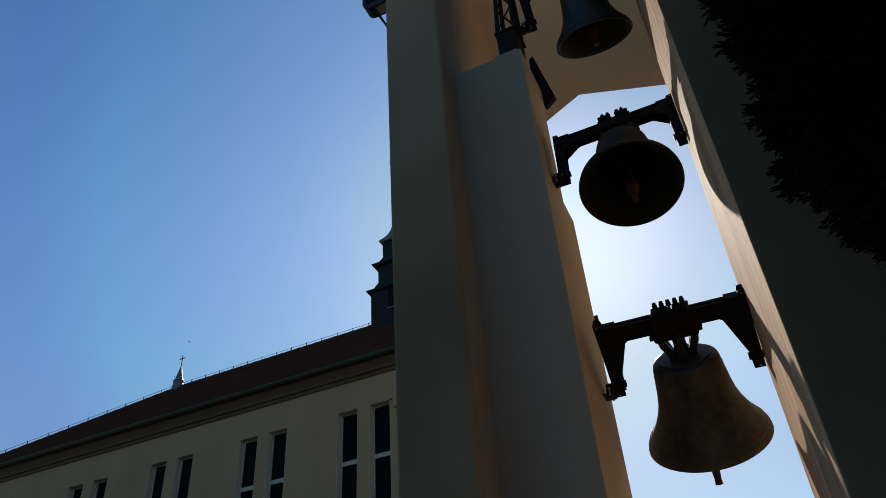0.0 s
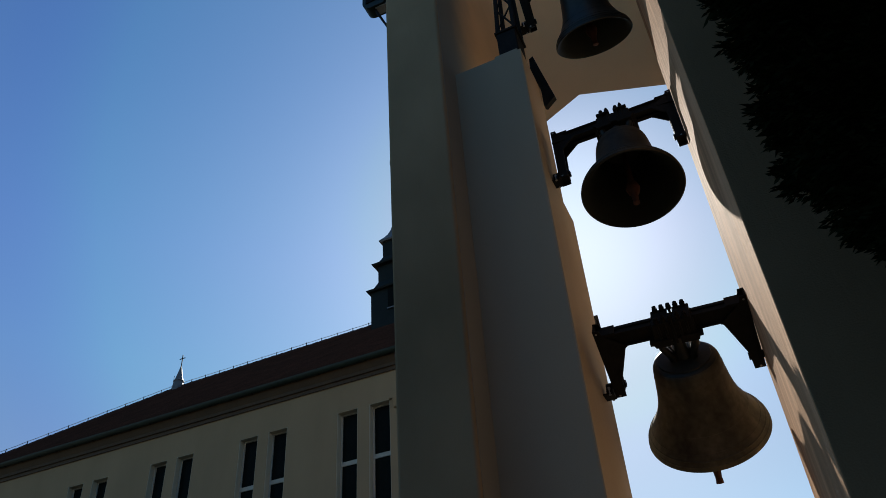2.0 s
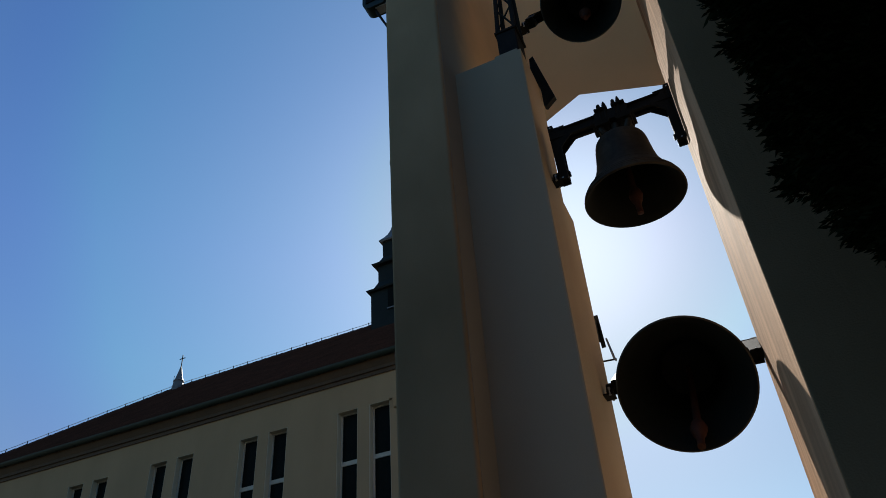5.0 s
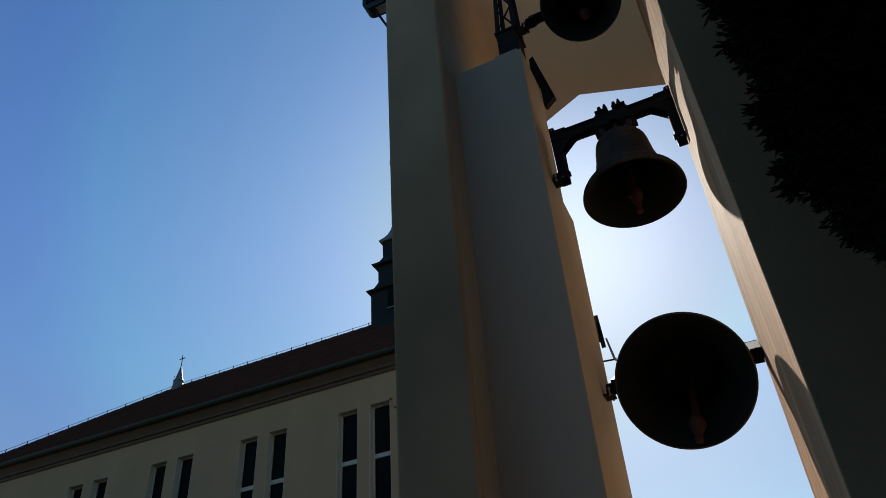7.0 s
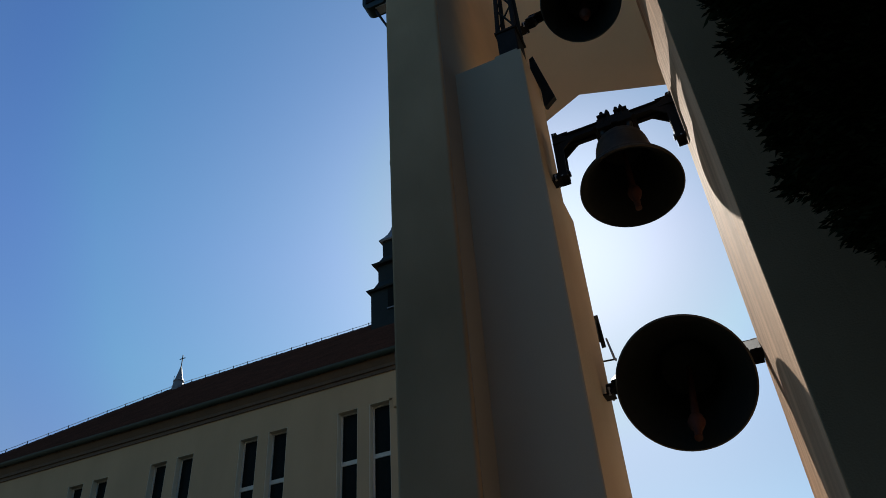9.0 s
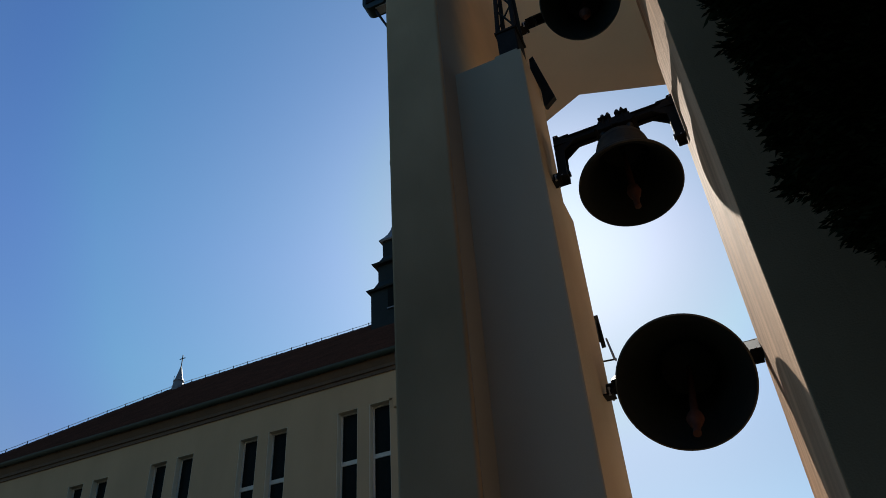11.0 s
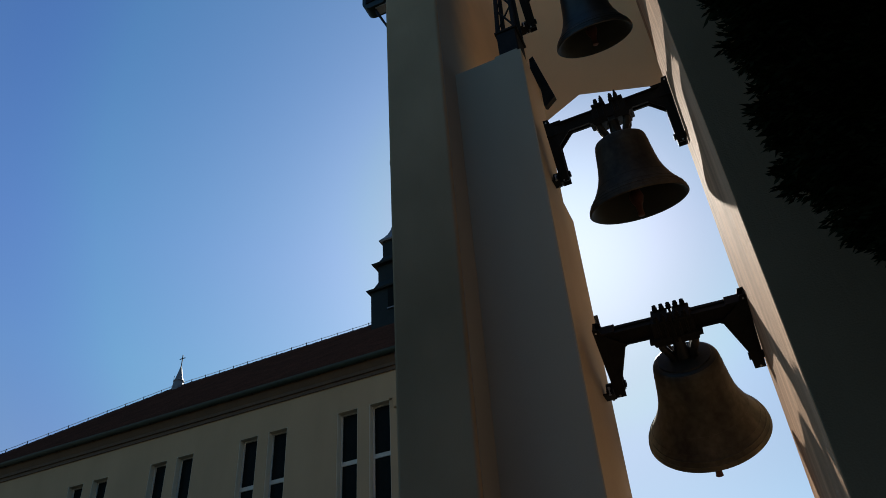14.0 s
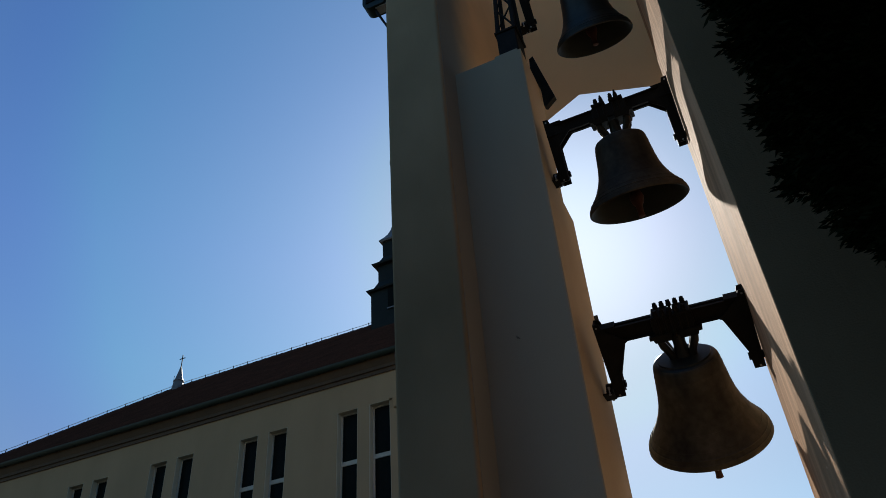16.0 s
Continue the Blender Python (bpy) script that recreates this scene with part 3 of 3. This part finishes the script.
def build_church():
    t = thing("church", "long cream rendered church with a dark red tiled hipped roof", "church")
    cen = [-9.78 - 3.345 * i for i in range(-1, 6)]
    holes = [(c + s - 0.325, c + s + 0.325, 1.6 + 5.4, 1.6 + 9.68) for c in cen for s in (-0.525, 0.49)]
    bm = bmesh.new()
    pierced_wall(bm, CX0, CX1, 0, ZC, YC, 0.6, holes)
    part("wall", bm, CREAM, t)
    for h in holes:
        w = new("window")
        w.parent = t
        w["label"] = "tall narrow window with white frame"
        for z0, z1 in ((h[2] + 0.07, 1.6 + 8.17), (1.6 + 8.27, h[3] - 0.05)):
            bm = bmesh.new()
            box(bm, h[0] + 0.05, h[1] - 0.025, YC + 0.235, YC + 0.247, z0, z1)
            part("pane", bm, GLASS, w, "dark glass")
        bm = bmesh.new()
        for x0, x1, z0, z1 in ((h[0], h[0] + 0.055, h[2], h[3]), (h[1] - 0.03, h[1], h[2], h[3]), (h[0] + 0.055, h[1] - 0.03, h[3] - 0.04, h[3]),
                               (h[0] + 0.055, h[1] - 0.03, h[2], h[2] + 0.075), (h[0] + 0.055, h[1] - 0.03, 1.6 + 8.16, 1.6 + 8.28)):
            box(bm, x0, x1, YC + 0.20, YC + 0.28, z0, z1)
        part("window_frame", bm, WHITE, w, "white painted frame")
        bm = bmesh.new()
        for x0, x1, z0, z1 in ((h[0] - 0.002, h[0] + 0.012, h[2], h[3]), (h[1] - 0.012, h[1] + 0.002, h[2], h[3]), (h[0] + 0.012, h[1] - 0.012, h[3] - 0.012, h[3] + 0.002)):
            box(bm, x0, x1, YC + 0.004, YC + 0.199, z0, z1)
        part("reveal", bm, GREYWHITE, w, "pale painted reveal")
        bm = bmesh.new()
        box(bm, h[0] - 0.04, h[1] + 0.04, YC - 0.05, YC + 0.20, h[2] - 0.04, h[2] + 0.003, 0.006)
        part("sill", bm, ZINC, w)
    for x0, x1, y0, y1 in ((CX0, CX0 + 0.6, YC + 0.602, YC + 11.4), (CX1 - 0.6, CX1, YC + 0.602, YC + 11.4), (CX0, CX1, YC + 11.4, YC + 12.0)):
        bm = bmesh.new()
        box(bm, x0, x1, y0, y1, 0, ZC)
        part("wall", bm, CREAM, t)
    # roof: stepped tile courses on the front slope and the hip, plain behind
    ye = YC - 0.22
    bm = bmesh.new()
    n = 34
    def at(u, side):
        z = ZE + (ZR - ZE) * u
        y = ye + (YR - ye) * u
        return (XS - 5.8 * (1 - u), y, z) if side < 0 else (CX1 + 0.3, y, z + 0.11 * u)
    for i in range(n):
        a, b = i / n, (i + 1) / n
        lift = Vector((0, -0.022, 0.026))
        p = [Vector(at(a, -1)) + lift, Vector(at(a, 1)) + lift, Vector(at(b, 1)), Vector(at(b, -1))]
        bm.faces.new([bm.verts.new(v) for v in p])
        bm.faces.new([bm.verts.new(v) for v in (Vector(at(a, -1)), Vector(at(a, 1)), p[1], p[0])])
    V = [bm.verts.new(v) for v in (at(0, -1), at(0, 1), at(1, 1), at(1, -1), (XS - 5.8, 2 * YR - ye, ZE), (CX1 + 0.3, 2 * YR - ye, ZE))]
    for q in ((0, 3, 4), (4, 3, 2, 5), (1, 5, 2), (0, 4, 5, 1)):
        bm.faces.new([V[i] for i in q])
    roof = part("roof", bm, ROOF, t, "dark red tiled hipped roof")
    # ridge and hip caps
    rows = [(Vector((CX1, YR, ZR + 0.11)), Vector((XS, YR, ZR))), (Vector((XS, YR, ZR)), Vector(at(0, -1)))]
    for a, b in rows:
        m = int((b - a).length / 0.42)
        turn = (b - a).to_track_quat("Z", "Y").to_matrix().to_4x4()
        bm = bmesh.new()
        rod(bm, (0, 0, 0), (0, 0, (b - a).length / m * 1.06), 0.09, 0.072, 8)
        cap = mesh_of("ridge_cap", bm, ROOF)
        for i in range(m):
            ob = new("ridge_cap", cap)
            ob.parent = roof
            ob.matrix_basis = Matrix.Translation(a.lerp(b, i / m)) @ turn
        # lightning wire on little holders
        bm = bmesh.new()
        m = int((b - a).length / 0.73)
        pts = [a.lerp(b, i / m) + Vector((0, 0, 0.20)) for i in range(m + 1)]
        for p, q in zip(pts, pts[1:]):
            mid = (p + q) / 2 + Vector((0, 0, -0.012))
            rod(bm, p, mid, 0.011, None, 5)
            rod(bm, mid, q, 0.011, None, 5)
        part("lightning_wire", bm, ZINC, roof, "thin bright lightning wire")
        for p in pts:
            bm = bmesh.new()
            rod(bm, p - Vector((0, 0, 0.18)), p + Vector((0, 0, 0.025)), 0.016, None, 6)
            rod(bm, p - Vector((0.05, 0, 0.14)), p - Vector((-0.05, 0, 0.14)), 0.02, None, 6)
            part("wire_holder", bm, STEEL, roof)
    bm = bmesh.new()
    prism(bm, [(YC - 0.02, ZC - 0.02), (YC - 0.05, ZC - 0.02), (YC - 0.05, ZC + 0.10), (YC - 0.10, ZC + 0.10), (YC - 0.10, ZC + 0.20), (YC - 0.22, ZC + 0.42), (YC - 0.22, ZC + 0.56), (YC - 0.02, ZC + 0.56)], "x", CX0 - 0.2, CX1)
    part("eave_board", bm, WOODTRIM, t, "brown boarded eave")
    bm = bmesh.new()
    gx, gz, gr = YC - 0.29, ZC + 0.50, 0.12
    arc = [(gx + gr * math.cos(a), gz + gr * math.sin(a)) for a in [math.pi + math.pi * i / 10 for i in range(11)]]
    arc += [(gx + (gr - 0.01) * math.cos(a), gz + (gr - 0.01) * math.sin(a)) for a in [2 * math.pi - math.pi * i / 10 for i in range(11)]]
    prism(bm, arc, "x", CX0 - 0.4, CX1 + 0.2)
    gutter = part("gutter", bm, COPPER, t, "green-grey metal gutter", True)
    for i in range(30):
        bm = bmesh.new()
        x = CX0 + 0.3 + 0.78 * i
        box(bm, x, x + 0.03, gx - gr - 0.008, gx + gr + 0.004, gz - 0.004, gz + 0.006)
        box(bm, x, x + 0.03, gx - 0.05, gx + 0.05, gz - gr - 0.012, gz - gr + 0.002)
        part("gutter_bracket", bm, STEEL, gutter)
    return t


church = build_church()


def square_stage(bm, c, z0, z1, h0, h1):
    A = [bm.verts.new((c[0] + sx * h0, c[1] + sy * h0, z0)) for sx, sy in ((-1, -1), (1, -1), (1, 1), (-1, 1))]
    B = [bm.verts.new((c[0] + sx * h1, c[1] + sy * h1, z1)) for sx, sy in ((-1, -1), (1, -1), (1, 1), (-1, 1))]
    bm.faces.new(A)
    bm.faces.new(B)
    for i in range(4):
        bm.faces.new((A[i], A[(i + 1) % 4], B[(i + 1) % 4], B[i]))


def build_turret():
    t = thing("roof_turret", "dark three-tiered sheet-metal turret on the church ridge", "turret")
    c = (-10.95, YR)
    base = 1.6
    for z0, z1, half, eave, zt, ht in ((14.6, 17.19, 1.24, 1.39, 17.75, 1.0), (17.5, 18.54, 1.024, 1.23, 19.02, 0.86), (18.9, 19.82, 0.88, 1.006, 20.5, 0.42)):
        bm = bmesh.new()
        square_stage(bm, c, base + z0, base + z1, half, half)
        stage = part("stage", bm, TIN, t, "dark sheet-metal stage")
        if z0 < 15:
            # a flat dark panel stands for the opening's shade; nothing is cut
            bm = bmesh.new()
            box(bm, c[0] - 0.5, c[0] + 0.6, c[1] - half - 0.012, c[1] - half + 0.02, base + z1 - 1.0, base + z1 - 0.12)
            part("opening_panel", bm, GLASS, stage, "dark panel put where an opening's shade shows")
            bm = bmesh.new()
            box(bm, c[0] - 0.52, c[0] + 0.66, c[1] - half - 0.06, c[1] - half + 0.02, base + z1 - 1.06, base + z1 - 1.0)
            part("sill", bm, PALETIN, stage)
        bm = bmesh.new()
        square_stage(bm, c, base + z1 - 0.07, base + z1, eave - 0.03, eave)
        if z0 > 18:
            curve = ((1.0, 0.0), (0.85, 0.20), (0.72, 0.42), (0.62, 0.70), (0.54, 1.1), (0.49, 1.6))
            for (k0, u0), (k1, u1) in zip(curve, curve[1:]):
                square_stage(bm, c, base + z1 + u0 + 0.002, base + z1 + u1, eave * k0, eave * k1)
        else:
            square_stage(bm, c, base + z1 + 0.002, base + z1 + 0.16, eave, (eave + ht) / 2 - 0.03)
            square_stage(bm, c, base + z1 + 0.162, base + zt, (eave + ht) / 2 - 0.03, ht)
        part("skirt_roof", bm, PALETIN if z0 > 18 else TIN, t, "flared metal skirt roof")
    bm = bmesh.new()
    lathe(bm, [(0.48, base + 21.4), (0.25, base + 22.2), (0.12, base + 23.0), (0.05, base + 24.0), (0.001, base + 24.05)], 8, Matrix.Translation((c[0], c[1], 0)))
    part("spire", bm, PALETIN, t)
    return t


def build_finial():
    t = thing("ridge_spirelet", "small grey zinc spirelet with a cross on the ridge", "spirelet", at=(XS, YR, ZR))
    bm = bmesh.new()
    lathe(bm, [(0.28, -0.5), (0.26, 0.0), (0.235, 0.14), (0.215, 0.28), (0.245, 0.295), (0.245, 0.335), (0.195, 0.37), (0.10, 0.72), (0.03, 1.06), (0.001, 1.1)], 8)
    part("cone", bm, PALETIN, t, "pointed zinc cone")
    bm = bmesh.new()
    rod(bm, (0, 0, 1.0), (0, 0, 1.65), 0.022, None, 8)
    rod(bm, (-0.15, 0, 1.47), (0.15, 0, 1.47), 0.022, None, 8)
    part("cross", bm, STEEL, t, "thin dark metal cross")
    bm = bmesh.new()
    rod(bm, (-0.42, 0.1, -0.3), (-0.40, 0.1, 0.75), 0.011, None, 6)
    part("lightning_rod", bm, STEEL, t)
    return t


build_turret()
build_finial()


def build_wall_box():
    t = thing("wall_bracket", "small cream stone bracket on the church wall", "bracket", at=(-8.80, YC, 1.6 + 9.62))
    bm = bmesh.new()
    box(bm, -0.16, 0.16, -0.10, 0.004, 0.02, 0.14, 0.012)
    part("head", bm, CREAM, t)
    bm = bmesh.new()
    prism(bm, [(-0.13, 0.02), (0.0, 0.02), (0.0, -0.26), (-0.06, -0.24), (-0.09, -0.12)], "x", -0.03, 0.13)
    part("corbel", bm, CREAM, t)
    return t


build_wall_box()


# ---- conifer beside the yard ----
NEAR_Z = (2.5, 2.68, 2.9, 3.1, 3.6, 3.9, 6.0, 10.5)
NEAR_R = (0.59, 1.03, 1.07, 1.17, 1.26, 1.22, 1.26, 0.1)
def build_conifer(name, at, heights, reaches, tufts, seed, label, size=0.2, lean=1.25):
    rng = random.Random(seed)
    t = thing(name, label, "tree", at=at)
    height, base = heights[-1], heights[0]
    bm = bmesh.new()
    rings = 12
    for i in range(rings):
        z0, z1 = height * 0.96 * i / rings, height * 0.96 * (i + 1) / rings
        rod(bm, (0.02 * math.sin(i), 0.02 * math.cos(i * 1.7), z0), (0.02 * math.sin(i + 1), 0.02 * math.cos((i + 1) * 1.7), z1), 0.14 * (1 - i / rings) + 0.012, 0.14 * (1 - (i + 1) / rings) + 0.012, 10)
    part("trunk", bm, BARK, t, "rough brown trunk", True)

    def reach(z):
        return float(np.interp(z, heights, reaches))
    def lobe(a, z):
        """Clumps and hollows of the outline."""
        return 0.975 + 0.04 * math.sin(5 * a + 4.1 * z) + 0.04 * math.sin(9 * a - 11.3 * z) + 0.025 * math.sin(17 * a + 23 * z)
    bm = bmesh.new()
    for i in range(70):
        z = base + (height - base) * (i + 0.5) / 70
        a = i * 2.399963
        r = reach(z) * 0.8
        rod(bm, (0, 0, z), (r * math.cos(a), r * math.sin(a), z + 0.30 * r), 0.03, 0.008, 6)
    part("limbs", bm, BARK, t)
    bm = bmesh.new()
    hs = [base + (height - base) * i / 90 for i in range(91)]
    rings = lathe(bm, [(0.86 * reach(z) + 0.01, z) for z in hs], 72)
    bm.faces.new(rings[0])
    for v in bm.verts:
        k = lobe(math.atan2(v.co.y, v.co.x), v.co.z)
        v.co.x, v.co.y = v.co.x * k, v.co.y * k
        v.co += noise.noise_vector(v.co * 9 + Vector((seed, 0, 0))) * 0.025
    part("inner_foliage", bm, NEEDLE, t)
    verts, faces = [], []
    for i in range(tufts):
        z = base + (height - base) * rng.random() ** lean
        a = rng.random() * 2 * math.pi
        r = reach(z) * lobe(a, z) * (0.85 + 0.11 * rng.random() ** 0.6)
        c = Vector((r * math.cos(a), r * math.sin(a), z))
        out = Vector((math.cos(a), math.sin(a), rng.uniform(-0.25, 0.75))).normalized()
        side = out.cross(Vector((0, 0, 1))).normalized()
        up = side.cross(out)
        L = size * rng.uniform(0.6, 1.3)
        for k in range(9):
            d = (out + side * rng.uniform(-0.8, 0.8) + up * rng.uniform(-0.75, 0.45)).normalized()
            p = c + out * L * (k / 8 - 0.7) + side * L * rng.uniform(-0.25, 0.25)
            n = d.cross(up if k % 2 else side)
            n = n.normalized() if n.length > 1e-4 else up
            far, w = d * L * rng.uniform(0.45, 0.85), n * (0.12 * L)
            j = len(verts)
            verts += [p, p + far * 0.45 + w, p + far, p + far * 0.45 - w]
            faces.append((j, j + 1, j + 2, j + 3))
    me = bpy.data.meshes.new("crown")
    me.from_pydata([tuple(v) for v in verts], [], faces)
    me.materials.append(NEEDLE)
    ob = new("crown", me)
    ob.parent = t
    ob["label"] = "dense dark green needle sprays"
    return t


build_conifer("conifer", (1.45, 1.75, 0), NEAR_Z, NEAR_R, 90000, 3, "tall dense dark green conifer beside the tower", 0.05, 2.3)
# unseen trees, added to close the yard behind the viewer and block sky light
for i, (x, y, hh) in enumerate(((-9.5, -9, 11), (-6, -11, 12), (-2.5, -10, 10), (1.5, -11.5, 12.5), (5, -9.5, 11), (8.5, -7, 12), (9.5, -3, 10.5), (9, 1.5, 11.5), (3.6, -1.2, 9.5), (3.3, -4.0, 10), (5.6, 1.2, 10.5), (3.4, 1.0, 9.0))):
    build_conifer("conifer", (x, y, 0), (0.4, 1.5, 0.5 * hh, hh), (1.6, 2.5, 2.1, 0.1), 1600, 20 + i, "unseen dark green conifer added to block sky light", 0.8)["group"] = "conifers round the yard"


# ---- insects in the air ----
CHITIN = material("dark_chitin", (0.05, 0.045, 0.04), 0.4, vary=0.3, scale=200, fine=900, bump=0.05)
WING = material("pale_insect_wing", (0.55, 0.55, 0.52), 0.35, vary=0.2, scale=150, fine=800, bump=0.02)


def build_insect(name, label, size):
    """A small fly: body, head and two spread wings."""
    t = thing(name, label, "insect", "insects in the air")
    bm = bmesh.new()
    lathe(bm, [(0.0002 * size, -0.5 * size), (0.12 * size, -0.36 * size), (0.17 * size, -0.1 * size), (0.14 * size, 0.18 * size), (0.05 * size, 0.3 * size)], 10, Matrix.Rotation(math.pi / 2, 4, "Y"))
    part("body", bm, CHITIN, t, "", True)
    bm = bmesh.new()
    bmesh.ops.create_icosphere(bm, subdivisions=1, radius=0.13 * size, matrix=Matrix.Translation((0.38 * size, 0, 0)))
    part("head", bm, CHITIN, t, "", True)
    for sy in (-1, 1):
        bm = bmesh.new()
        prism(bm, [(0.12 * size, sy * 0.1 * size), (0.22 * size, sy * 0.5 * size), (0.08 * size, sy * 0.85 * size), (-0.2 * size, sy * 0.8 * size), (-0.2 * size, sy * 0.3 * size)], "z", 0.11 * size, 0.13 * size)
        part("wing", bm, WING, t, "pale translucent wing")
    return t


near_fly = build_insect("fly", "small pale-winged fly crossing before the tower", 0.0075)
far_fly = build_insect("fly", "tiny dark fly hovering before the church", 0.006)


# ---- how the bells swing: degrees towards the yard ----
def steady(c, t):
    """A slowly changing swing: c holds the amplitude, the phase and the overtones."""
    s = (t - 8) / 8
    ph = c[3] + c[4] * (s + 1) + c[5] * s * s + c[6] * s ** 3
    return (c[0] + c[1] * s + c[2] * s * s) * math.cos(ph) + c[7] + c[8] * math.cos(3 * ph) + c[9] * math.cos(2 * ph)


def motions():
    def swing(bell, size, c, uneven, clapper, joint):
        times, offs = [u[0] for u in uneven], [u[1] for u in uneven]
        def angle(t):
            return steady(c, t) - float(np.interp(t, times, offs))
        rows, crows = [], []
        for i in range(161):
            t = i * 0.1
            a = angle(t)
            rows.append((t, pose(size["x"], size["y"], size["z"], -a, size["lean"])))
            rate = (steady(c, t + 0.05) - steady(c, t - 0.05)) / 0.1
            rel = max(-30.0, min(30.0, -0.42 * a + 0.045 * rate))
            crows.append((t, pose(0, 0, joint, -rel)))
        walk(bell, rows)
        walk(clapper, crows)

    swing(low_bell, LOW, (61.534, 2.928, 6.191, -2.366, 24.283, -0.002, 0.041, -5.149, 1.628, -1.358),
          ((0, -1.9), (0.5, 1.2), (1, -1.3), (1.5, 1), (2.5, 0.3), (3, -1.6), (4, -0.5), (6.5, -1.7), (9, -0.3), (11.5, -4.3), (12, -2.2), (12.5, -4.5), (13, -0.5),
           (13.5, 3.4), (14, 2.2), (14.5, 5.5), (15, 3.9), (15.5, 1.0), (16, 2.4)), low_clapper, low_joint)
    swing(mid_bell, MID, (26.443, 0.678, -5.273, -0.952, 24.193, 0.102, -0.086, -0.188, 0.42, 0.9),
          ((0, -1.3), (1, -0.8), (1.5, 0.9), (2, 0.1), (2.5, 2.5), (3, -1.0), (3.5, -1.4), (4, 0.3), (6.5, -2.1), (7, 1.1), (8, -0.2), (9, -1.9), (11.5, -0.5), (12, 0.9),
           (13, 2.2), (14, 0.2), (16, 0.4)), mid_clapper, mid_joint)
    swing(top_bell, HIGH, (35.623, -0.692, 0.782, -3.652, 25.362, -0.042, -0.001, 5.227, 0.124, 0.558),
          ((0, 0.8), (1.5, -0.5), (2, -1.6), (2.5, 0.3), (4, 0.6), (6.5, -1.3), (8, 0.6), (9, 0.7), (11.5, -2.3), (12, -0.1), (12.5, -1.7), (13, -0.3), (13.5, 2.2), (14, -0.4),
           (14.5, 1.8), (15, 0.1), (16, 0.2)), top_clapper, top_joint)

    def flight(fly, reach, rows):
        """A fly's way, as degrees to the right of and above the middle of the view, at one distance."""
        keys = []
        for t, right, up in rows:
            d = VIEW.to_3x3() @ Vector((math.tan(radians(right)), math.tan(radians(up)), -1))
            keys.append((t, Matrix.Translation(EYE + d * reach) @ pose(0, 0, 0, 20, 10, 150)))
        walk(fly, keys)

    flight(near_fly, 1.9, ((0, 48.1, -18.7), (14.6, 48.1, -18.7), (15.0, 32.2, -10.4), (15.3, 27.9, -8.1), (15.5, 26.2, -8.0), (15.6, 24.4, -10.4), (15.7, 21.8, -10.0), (15.8, 17.0, -8.5), (16.0, 5.6, -6.6)))
    flight(far_fly, 2.4, ((0, -18.3, -6.9), (0.1, -18.4, -7.6), (0.2, -20.1, -6.6), (0.3, -22.3, -5.1), (0.5, -24.2, -3.8), (0.9, -23.9, -1.9), (1.2, -23.6, -2.9), (1.8, -28.7, -1.2), (2.4, -37.3, 0.5), (16, -51.1, 1.7)))


motions()
